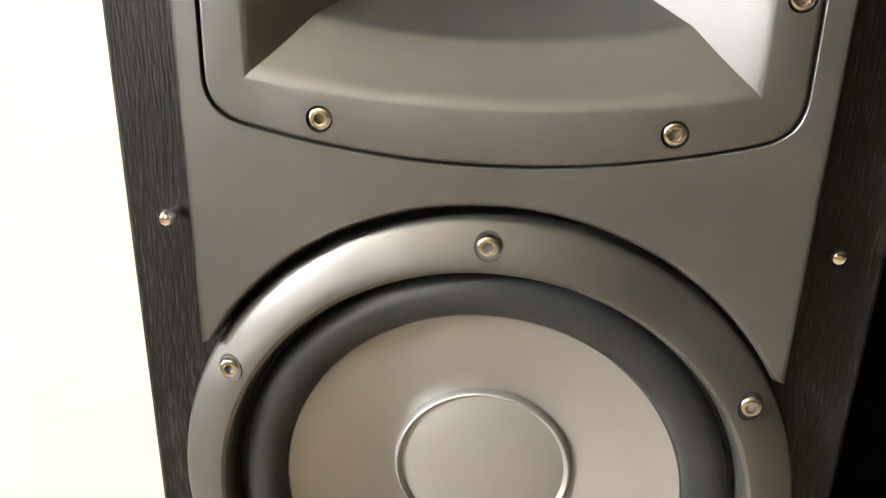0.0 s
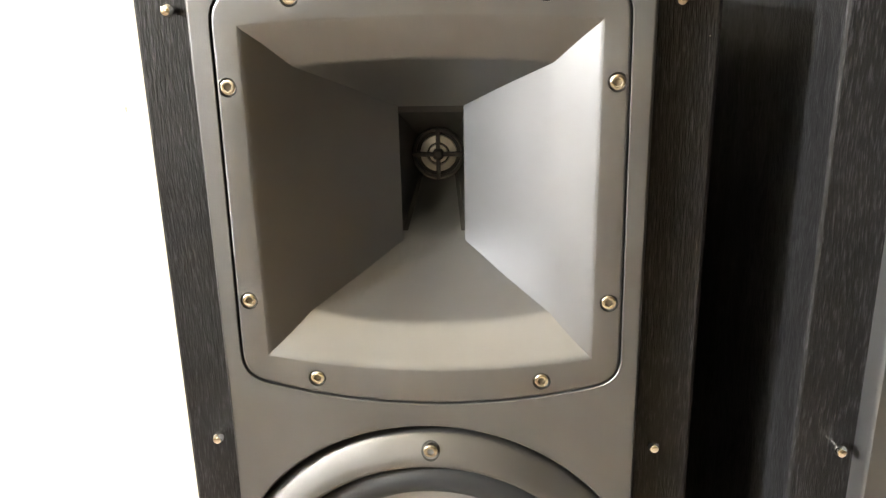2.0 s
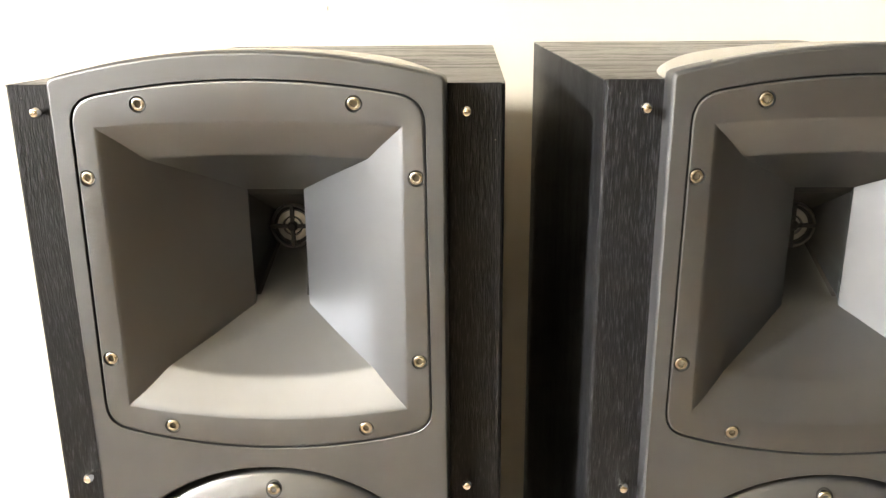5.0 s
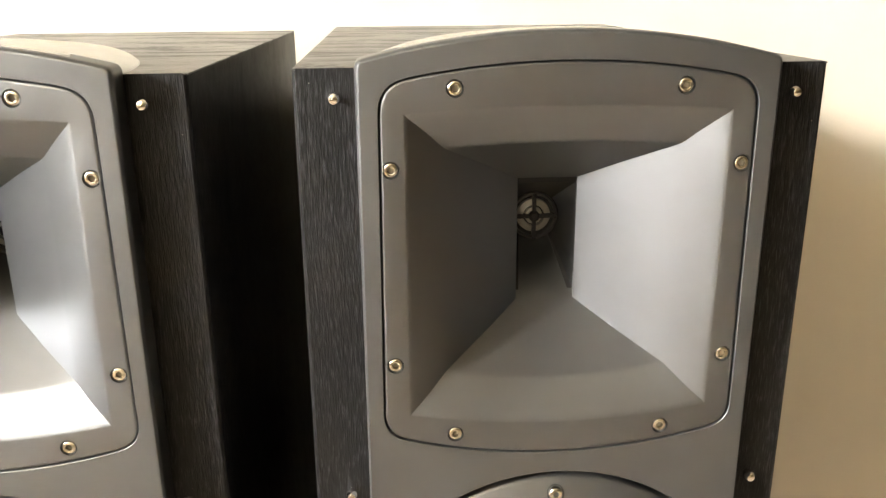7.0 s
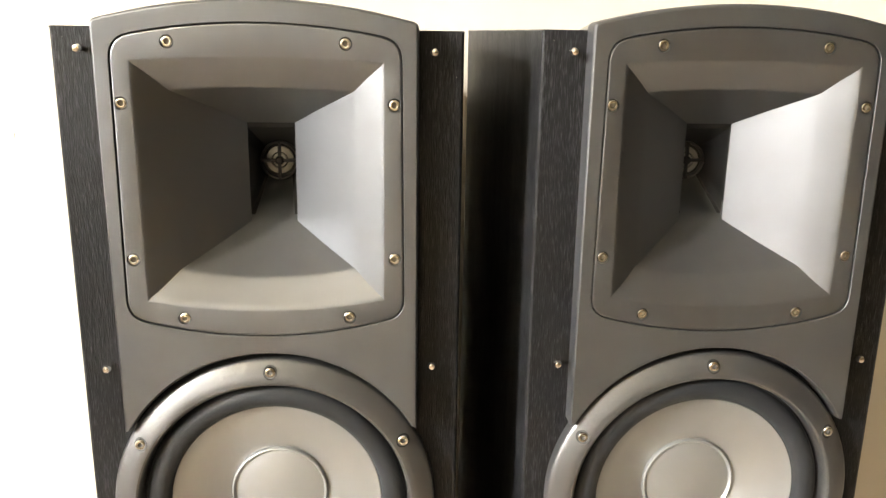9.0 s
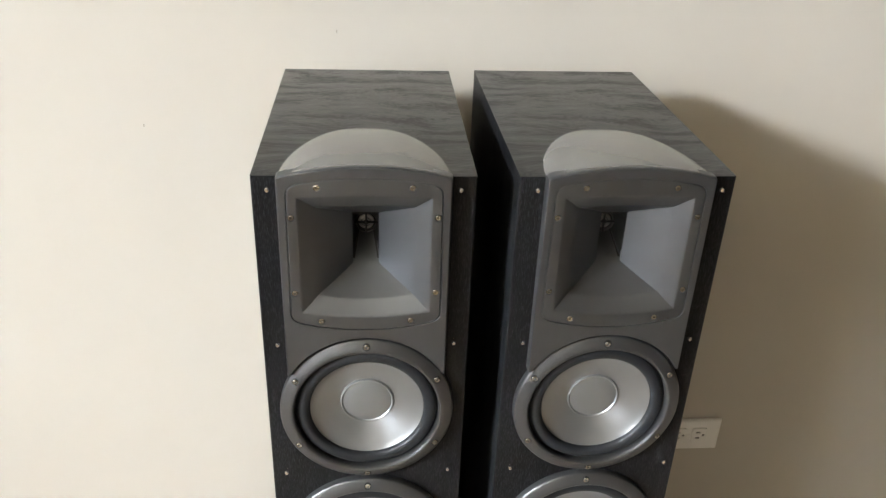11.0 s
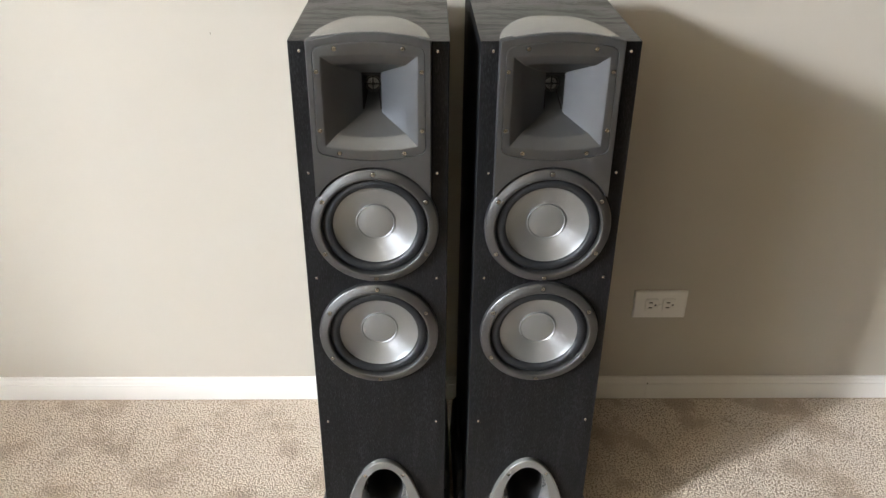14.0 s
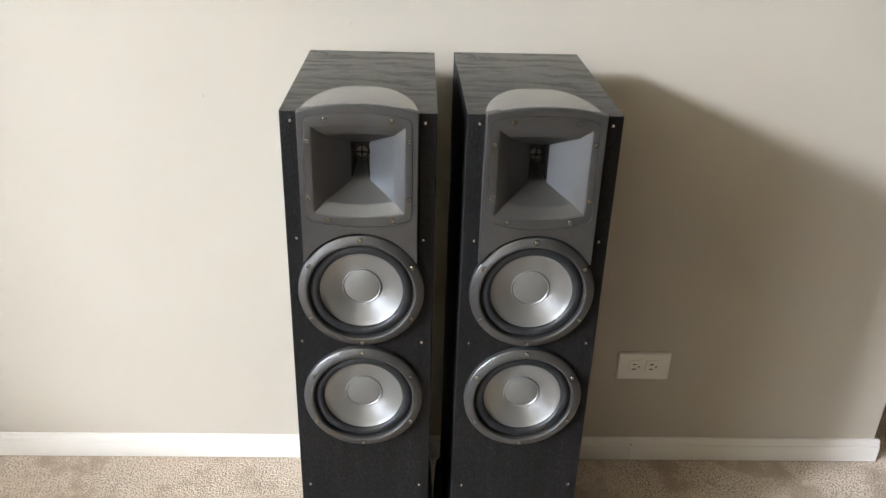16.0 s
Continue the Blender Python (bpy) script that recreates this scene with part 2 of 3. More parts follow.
def at_depth(loop, y):
    return [(x, y, z) for x, z in loop]


def grown(loop, d):
    """The outline moved outwards by d; it runs counter-clockwise seen from the front."""
    out, n = [], len(loop)
    for i in range(n):
        a, b, c = Vector(loop[i - 1]), Vector(loop[i]), Vector(loop[(i + 1) % n])
        u, v = (b - a).normalized(), (c - b).normalized()
        nu, nv = Vector((u.y, -u.x)), Vector((v.y, -v.x))
        w = nu + nv
        w = w / max(w.length_squared / 2, 0.5)
        out.append((b.x + w.x * d, b.y + w.y * d))
    return out


def rounded(points, seg=6):
    """A closed outline from (x, z, radius) corners."""
    out, n = [], len(points)
    for i, (x, z, r) in enumerate(points):
        if not r:
            out.append((x, z))
            continue
        a, b, c = Vector(points[i - 1][:2]), Vector((x, z)), Vector(points[(i + 1) % n][:2])
        p, q = b + (a - b).normalized() * r, b + (c - b).normalized() * r
        for k in range(seg + 1):
            t = k / seg
            out.append(tuple((1 - t) ** 2 * p + 2 * t * (1 - t) * b + t * t * q))
    return out


def circle(x, z, r, n=24, rz=None):
    return [(x + r * math.cos(2 * math.pi * i / n), z + (rz or r) * math.sin(2 * math.pi * i / n)) for i in range(n)]


def lathe(bm, profile, zc=0.0, n=96, x=0.0, cap=False):
    """Turned about an axis along y through (x, zc): (radius, depth) pairs."""
    return loft(bm, [[(x + r * math.cos(2 * math.pi * i / n), y, zc + r * math.sin(2 * math.pi * i / n)) for i in range(n)] for r, y in profile], cap_last=cap)


# ---- room ----
def structure(name, bm, mat, label, category):
    return tagged(part(name, bm, mat), label, category, kind="structure")


structure("floor", boxed(WEST - 0.2, EAST + 0.2, SOUTH - 0.2, FAR + 0.2, -0.06, -0.0003), CARPET, "beige cut-pile carpet floor", "floor")
structure("ceiling", boxed(WEST - 0.2, EAST + 0.2, SOUTH - 0.2, FAR + 0.2, CEIL, CEIL + 0.1), CEILING, "unseen plain painted ceiling", "ceiling")
structure("wall_north", boxed(WEST, CORNER, WALL_Y, WALL_Y + 0.12, -0.004, CEIL), PAINT, "greige painted wall behind the speakers", "wall")
structure("wall_return", boxed(CORNER - 0.12, CORNER, WALL_Y + 0.12, FAR, -0.004, CEIL), PAINT, "greige painted wall return past the corner", "wall")
structure("wall_far", boxed(CORNER - 0.12, EAST, FAR, FAR + 0.12, -0.004, CEIL), ROOM, "unseen taupe wall closing the next space", "wall")
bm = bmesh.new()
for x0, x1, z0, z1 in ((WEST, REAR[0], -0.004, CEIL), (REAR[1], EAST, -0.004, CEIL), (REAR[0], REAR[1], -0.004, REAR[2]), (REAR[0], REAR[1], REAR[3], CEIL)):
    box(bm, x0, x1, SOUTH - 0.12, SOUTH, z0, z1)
structure("wall_south", bm, ROOM, "unseen taupe wall facing the speakers, for warm bounce", "wall")
structure("wall_east", boxed(EAST, EAST + 0.12, SOUTH, FAR, -0.004, CEIL), ROOM, "unseen taupe side wall, set far off to stay dim", "wall")


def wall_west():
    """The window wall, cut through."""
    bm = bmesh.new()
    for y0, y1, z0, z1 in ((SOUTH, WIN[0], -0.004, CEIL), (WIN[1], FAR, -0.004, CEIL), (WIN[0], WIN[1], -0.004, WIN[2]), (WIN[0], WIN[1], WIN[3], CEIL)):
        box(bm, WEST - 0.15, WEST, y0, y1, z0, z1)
    return structure("wall_west", bm, ROOM, "unseen taupe wall with a large window", "wall")


wall_west()


def window(name, along_y, plane, o):
    root = tagged(new(name), "unseen white framed window letting in daylight", "window", kind="structure")

    def bar(pname, a0, a1, d0, d1, z0, z1, mat=TRIM):
        bm = boxed(plane + d0, plane + d1, a0, a1, z0, z1, bevel=0.003) if along_y else boxed(a0, a1, plane + d0, plane + d1, z0, z1, bevel=0.003)
        return part(pname, bm, mat, root)

    for z0, z1 in ((o[2], o[2] + 0.05), (o[3] - 0.05, o[3])):
        bar("window_frame", o[0], o[1], -0.12, -0.07, z0, z1)
    for a0 in (o[0], o[1] - 0.05):
        bar("window_frame", a0, a0 + 0.05, -0.12, -0.07, o[2] + 0.05, o[3] - 0.05)
    if o[2] > 0.5:
        bar("window_sill", o[0] - 0.05, o[1] + 0.05, 0.002, 0.05, o[2] - 0.03, o[2] - 0.002)
    glass = bar("pane", o[0] + 0.05, o[1] - 0.05, -0.099, -0.093, o[2] + 0.05, o[3] - 0.05, GLASS)
    glass.visible_shadow = False


window("window_1", True, WEST, WIN)
# added opening that houses the fill lamp
window("added_window_south", False, SOUTH, REAR)


def baseboard(a0, a1, turn, label):
    """A stepped colonial board 59 mm high, run along its own x and set by a pose."""
    prof = [(0.0, -0.004), (-0.0125, -0.004), (-0.0125, 0.0425), (-0.0118, 0.0440), (-0.0095, 0.0448), (-0.0095, 0.0480), (-0.0085, 0.0517), (-0.0060, 0.0550), (-0.0058, 0.0583), (-0.0045, 0.0612), (0.0, 0.0620)]
    bm = bmesh.new()
    rows = loft(bm, [[(x, d, z * 0.95) for d, z in prof] for x in (a0, a1)])
    bm.faces.new(rows[0])
    bm.faces.new(rows[1])
    ob = structure("baseboard", bm, TRIM, label, "baseboard")
    ob.matrix_world = turn
    return ob


SEAM = 0.597
baseboard(WEST, SEAM - 0.0006, pose(0, WALL_Y, 0), "white painted stepped baseboard along the wall")
baseboard(SEAM + 0.0006, CORNER + 0.0125, pose(0, WALL_Y, 0), "white painted stepped baseboard up to the wall corner")
baseboard(0.0, FAR - WALL_Y + 0.0, pose(CORNER, WALL_Y, 0, 0, 0, 90), "white painted baseboard round the wall corner")

# a small nail filling at the joint
bm = bmesh.new()
lathe(bm, [(0.0022, WALL_Y - 0.0126), (0.0016, WALL_Y - 0.0132), (0.0004, WALL_Y - 0.0134)], 0.045, 12, SEAM + 0.003, cap=True)
tagged(part("nail_head", bm, SCUFF), "small grey nail head in the baseboard", "nail")


# ---- carpet pile ----
def carpet_pile():
    rng = np.random.default_rng(4)
    step = 0.0040
    xs, ys = np.meshgrid(np.arange(-1.25, 1.75, step), np.arange(-0.42, WALL_Y - 0.014, step))
    x, y = xs.ravel(), ys.ravel()
    x2, y2 = np.meshgrid(np.arange(CORNER + 0.02, 1.75, step), np.arange(WALL_Y - 0.014, 1.3, step))
    x, y = np.r_[x, x2.ravel()], np.r_[y, y2.ravel()]
    n = len(x)
    x, y = x + rng.uniform(-0.0021, 0.0021, n), y + rng.uniform(-0.0021, 0.0021, n)
    lie = 2.2 * np.sin(3.1 * x + 1.3 * np.sin(4.0 * y)) + 1.7 * np.sin(5.3 * y - 2.1 * x) + rng.uniform(-1.2, 1.2, n)
    lean = rng.uniform(0.0, 0.0018, n)
    h = rng.uniform(0.0008, 0.0022, n)
    r = rng.uniform(0.0027, 0.0037, n)
    ang = rng.uniform(0, 2 * np.pi, n)
    co = np.zeros((n, 7, 3))
    for k in range(3):
        a = ang + k * 2 * np.pi / 3
        co[:, k] = np.c_[x + r * np.cos(a), y + r * np.sin(a), np.full(n, -0.005)]
        co[:, 3 + k] = np.c_[x + 0.6 * lean * np.cos(lie) + 0.75 * r * np.cos(a), y + 0.6 * lean * np.sin(lie) + 0.75 * r * np.sin(a), h * 0.68]
    co[:, 6] = np.c_[x + lean * np.cos(lie), y + lean * np.sin(lie), h]
    base = np.array([(0, 1, 4), (0, 4, 3), (1, 2, 5), (1, 5, 4), (2, 0, 3), (2, 3, 5), (3, 4, 6), (4, 5, 6), (5, 3, 6)])
    faces = (np.arange(n)[:, None, None] * 7 + base[None]).reshape(-1, 3)
    me = bpy.data.meshes.new("carpet_pile")
    me.vertices.add(n * 7)
    me.vertices.foreach_set("co", co.ravel())
    me.loops.add(len(faces) * 3)
    me.loops.foreach_set("vertex_index", faces.ravel())
    me.polygons.add(len(faces))
    me.polygons.foreach_set("loop_start", np.arange(len(faces)) * 3)
    me.polygons.foreach_set("use_smooth", np.ones(len(faces), bool))
    me.update(calc_edges=True)
    me.materials.append(PILE)
    return tagged(new("carpet_pile", me), "beige cut-pile carpet tufts brushed in patches", "carpet", kind="stuff")


carpet_pile()


# ---- wall outlet ----
def outlet():
    x0, x1, z0, z1 = 0.5417, 0.6614, 0.228, 0.2995
    root = new("wall_outlet")
    root.location = ((x0 + x1) / 2, WALL_Y, (z0 + z1) / 2)
    w, h = (x1 - x0) / 2, (z1 - z0) / 2
    rim = rounded([(-w, -h, 0.003), (w, -h, 0.003), (w, h, 0.003), (-w, h, 0.003)], 4)
    bm = bmesh.new()
    loft(bm, [at_depth(rim, 0.0), at_depth(rim, -0.0025), at_depth(grown(rim, -0.0018), -0.0048), at_depth(grown(rim, -0.004), -0.0056)])
    faces = [rounded([(cx - 0.0142, -0.0165, 0.006), (cx + 0.0142, -0.0165, 0.006), (cx + 0.0142, 0.0165, 0.006), (cx - 0.0142, 0.0165, 0.006)], 6) for cx in (-0.0195, 0.0195)]
    filled(bm, [grown(rim, -0.004)] + [grown(f, 0.0006) for f in faces], -0.0056)
    for f in faces:
        loft(bm, [at_depth(grown(f, 0.0006), -0.0056), at_depth(grown(f, 0.0006), -0.002)])
    part("cover_plate", bm, PLATE, root)
    for f, cx in zip(faces, (-0.0195, 0.0195)):
        bm = bmesh.new()
        slots = [rounded([(cx - 0.0065, s - 0.0019, 0), (cx + 0.0025, s - 0.0019, 0), (cx + 0.0025, s + 0.0019, 0), (cx - 0.0065, s + 0.0019, 0)]) for s in (-0.0064, 0.0064)]
        slots.append(circle(cx + 0.0085, 0, 0.0026, 16))
        loft(bm, [at_depth(f, -0.002), at_depth(f, -0.0066), at_depth(grown(f, -0.0005), -0.0071)])
        filled(bm, [grown(f, -0.0005)] + slots, -0.0071)
        for s in slots:
            loft(bm, [at_depth(s, -0.0071), at_depth(s, -0.0045)])
        face = part("receptacle", bm, PLATE, root)
        # black block behind the slots paints the shade in them
        bm = boxed(cx - 0.0125, cx + 0.0125, -0.0052, -0.0040, -0.0145, 0.0145)
        part("slot_shade", bm, SLOT, face)
    bm = bmesh.new()
    lathe(bm, [(0.003, -0.0056), (0.003, -0.0062), (0.0022, -0.0067)], 0, 16, cap=True)
    part("screw", bm, PLATE, root)
    return tagged(root, "white duplex wall outlet mounted sideways above the baseboard", "outlet")


outlet()


# small scuff on the wall paint
for x, z, w, h in ((-0.3287, 0.8714, 0.0010, 0.0048), (-0.0440, 1.0140, 0.0009, 0.0040)):
    bm = boxed(x - w / 2, x + w / 2, WALL_Y - 0.0006, WALL_Y + 0.001, z - h / 2, z + h / 2, bevel=0.0002, seg=1)
    tagged(part("wall_scuff", bm, SCUFF), "tiny grey scuff on the painted wall", "scuff", "scuffs on the wall")


# ---- tower speaker ----
FRONT = 0.0102                       # face of the cabinet baffle
W, TOP, DEEP, FOOT = 0.1100, 0.983, 0.3724, 0.030
BEZ = 0.0850                         # half width of the moulded bezel
WOOFERS = (0.7020, 0.5040)


def arch(x):
    return 0.9977 - x * x / (2 * 0.325)


def bezel_outline():
    n = 28
    r, zc = 0.09416, 0.70784
    pts = [(BEZ - 2 * BEZ * i / n, arch(BEZ - 2 * BEZ * i / n), 0.003 if i in (0, n) else 0) for i in range(n + 1)]
    a1 = math.acos(0.0815 / r)
    arc = []
    m = 36
    for i in range(m + 1):
        a = math.pi - a1 - (math.pi - 2 * a1) * i / m
        arc.append((r * math.cos(a), zc + r * math.sin(a), 0))
    pts.append((-BEZ, zc + r * math.sin(a1) - 0.0012, 0.0012))
    pts += arc
    pts.append((BEZ, zc + r * math.sin(a1) - 0.0012, 0.0012))
    return rounded(pts, 4)


def plate_outline(d=0.0):
    n = 20
    top = [(0.0758 - 2 * 0.0758 * i / n) for i in range(n + 1)]
    pts = [(x, 0.9857 - x * x / (2 * 0.345), 0.011 if abs(x) > 0.0757 else 0) for x in top]
    low = [(-0.0772 + 2 * 0.0772 * i / n) for i in range(n + 1)]
    pts += [(x, 0.8135 + x * x / (2 * 0.26), 0.010 if abs(x) > 0.0771 else 0) for x in low]
    # drop bow points that fall inside the rounded corners
    pts = [p for p in pts if p[2] or abs(p[0]) < 0.064]
    loop = rounded(pts, 6)
    return grown(loop, d) if d else loop


def mouth(hw_t, hw_b, zt, zb, y, up=0.0, down=0.0, n=12):
    """A four-sided horn section with bowed top and bottom, counter-clockwise from the lower left."""
    out = []
    for i in range(n):
        t = i / n
        out.append((-hw_b + 2 * hw_b * t, zb - down * (1 - (2 * t - 1) ** 2)))
    for i in range(n):
        t = i / n
        out.append((hw_b + (hw_t - hw_b) * t, zb + (zt - zb) * t))
    for i in range(n):
        t = i / n
        out.append((hw_t - 2 * hw_t * t, zt + up * (1 - (2 * t - 1) ** 2)))
    for i in range(n):
        t = i / n
        out.append((-hw_t + (hw_t - hw_b) * t, zt + (zb - zt) * t))
    return [(x, y, z) for x, z in out]


HORN_SCREWS = [(s * x, z) for x, z in ((0.0461, 0.9756), (0.0719, 0.9437), (0.0719, 0.8584), (0.0462, 0.8242)) for s in (-1, 1)]
PORT_SCREWS = [(s * x, z) for x, z in ((0.0340, 0.1915), (0.0630, 0.1140)) for s in (-1, 1)]


def screw_mesh(shade_ring):
    """A socket-head screw facing -y with its crown at y = 0; optionally with a black ring that paints a counterbore's
    shade.
    """
    bm = bmesh.new()
    n = 24
    lathe(bm, [(0.0033, 0.0045), (0.0033, 0.0009), (0.0030, 0.0003), (0.0026, 0.0), (0.0019, 0.0)], 0, n)
    hexed = [(0.0019 * math.cos(2 * math.pi * i / n), 0.0019 * math.sin(2 * math.pi * i / n)) for i in range(n)]
    six = []
    for x, z in hexed:
        a = math.atan2(z, x) % (math.pi / 3) - math.pi / 6
        k = 0.0016 * math.cos(math.pi / 6) / math.cos(a) / 0.0019
        six.append((x * k, z * k))
    loft(bm, [at_depth(hexed, 0.0), at_depth(six, 0.0001), at_depth(six, 0.0018)])
    bm.faces.ensure_lookup_table()
    dark = len(bm.faces)
    f = bm.faces.new([bm.verts.new(p) for p in at_depth(six, 0.0018)])
    f.material_index = 2
    if shade_ring:
        for v in bm.verts:
            v.co.y -= 0.0012
        # black ring paints the shade of a counterbore; no hole is cut
        loft(bm, [[(x, y + 0.49 * z, z) for x, z in circle(0, 0, k, n)] for k, y in ((0.0041, 0.0010), (0.0040, -0.0002), (0.0034, -0.0001), (0.0033, 0.002))])
        bm.faces.ensure_lookup_table()
        for g in bm.faces[dark + 1:]:
            g.material_index = 1
    me = bpy.data.meshes.new("screw")
    bm.to_mesh(me)
    bm.free()
    me.materials.append(NICKEL)
    me.materials.append(BLACK)
    me.materials.append(SOCKET)
    me.polygons.foreach_set("use_smooth", [True] * len(me.polygons))
    me.set_sharp_from_angle(angle=radians(40))
    return me


SCREW, SCREW_SHADE_RING = screw_mesh(False), screw_mesh(True)


def screw(x, y, z, parent, shade_ring=False, turn=0.0):
    ob = new("screw", SCREW_SHADE_RING if shade_ring else SCREW)
    ob.parent = parent
    ob.matrix_basis = pose(x, y, z, 0, turn, 0)
    return ob


def cabinet(root):
    bm = bmesh.new()
    e = 0.0016
    outer = [(-W + e, FOOT), (W - e, FOOT), (W - e, TOP), (-W + e, TOP)]
    horn_hole = [(-0.070, 0.822), (0.070, 0.822), (0.070, 0.975), (-0.070, 0.975)]
    holes = [horn_hole] + [circle(0, z, 0.0900, 64) for z in WOOFERS] + [circle(0, 0.1260, 0.0450, 48, 0.0850)]
    filled(bm, [outer] + holes, FRONT)
    sec = [(-W + e, FRONT), (-W + 0.0005, FRONT + 0.0005), (-W, FRONT + e), (-W, DEEP), (W, DEEP), (W, FRONT + e), (W - 0.0005, FRONT + 0.0005), (W - e, FRONT)]
    loft(bm, [[(x, y, z) for x, y in sec] for z in (FOOT, TOP - 0.0008)], closed=False)
    bm.faces.new([bm.verts.new((x, y, FOOT)) for x, y in sec])
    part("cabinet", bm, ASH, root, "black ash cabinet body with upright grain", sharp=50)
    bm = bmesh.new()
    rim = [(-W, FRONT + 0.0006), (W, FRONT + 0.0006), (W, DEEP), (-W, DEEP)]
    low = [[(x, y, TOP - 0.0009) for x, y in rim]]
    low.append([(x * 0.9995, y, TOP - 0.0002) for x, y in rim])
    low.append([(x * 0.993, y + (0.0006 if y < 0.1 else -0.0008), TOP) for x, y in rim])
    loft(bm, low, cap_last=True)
    part("top_panel", bm, ASH_TOP_SHEEN, root, "black ash top with grain running across, lightened for sheen", sharp=50)


def bezel(root):
    out, hole = bezel_outline(), plate_outline(0.0004)
    bm = bmesh.new()
    filled(bm, [grown(out, -0.0017), grown(hole, 0.0002)], -0.0030)
    loft(bm, [at_depth(grown(out, -0.0017), -0.0030), at_depth(grown(out, -0.0011), -0.0028), at_depth(grown(out, -0.0006), -0.0022), at_depth(grown(out, -0.0002), -0.0013), at_depth(out, 0.0002), at_depth(out, FRONT)])
    loft(bm, [at_depth(grown(hole, 0.0002), -0.0030), at_depth(hole, -0.0028), at_depth(hole, 0.0040)])
    part("bezel", bm, GREY, root, "satin grey moulded bezel with an arched top")
    # eyebrow cap behind the arch, with a bead along its front edge
    bm = bmesh.new()
    nx, deep = 56, 0.138
    lines = [(-0.0003, -0.0010), (-0.0001, 0.0003), (0.0004, 0.0006), (0.0030, 0.0006), (0.0033, 0.0002), (0.0035, -0.0016), (0.0042, -0.0016), (0.0044, 0.0002), (0.0046, 0.0006)]
    lines += [(0.0046 + deep * (1 - (1 - k / 20) ** 1.5), 0.0006) for k in range(1, 21)]
    grid = []
    for y, dz in lines:
        q = max(0.0, (y - 0.0046) / deep)
        half = 0.0843 * max(0.0, 1 - q ** 2.0) ** 0.52 + 0.0004
        row = []
        for i in range(nx + 1):
            u = math.sin(math.pi * (i / nx - 0.5))
            x = half * u
            high = 0.0030 + (arch(x) - TOP - 0.0030) * (1 - q ** 1.7) + dz
            high *= math.sqrt(max(0.0, 1 - abs(u) ** (14 - 8 * min(1.0, q * 4)))) * math.sqrt(max(0.0, 1 - q ** 16))
            row.append(bm.verts.new((x, y, TOP - 0.0004 + high)))
        grid.append(row)
    for a, b in zip(grid, grid[1:]):
        for k in range(nx):
            bm.faces.new((a[k], a[k + 1], b[k + 1], b[k]))
    part("cap", bm, GREY_LIT, root, "satin grey domed cap over the cabinet top, lightened for window light", sharp=60)
    # black sheet painting the shade in the groove round the horn plate
    bm = bmesh.new()
    filled(bm, [plate_outline(0.0025), plate_outline(-0.004)], 0.0040)
    part("groove_shade", bm, BLACK, root, "black sheet painting the shade in the groove")


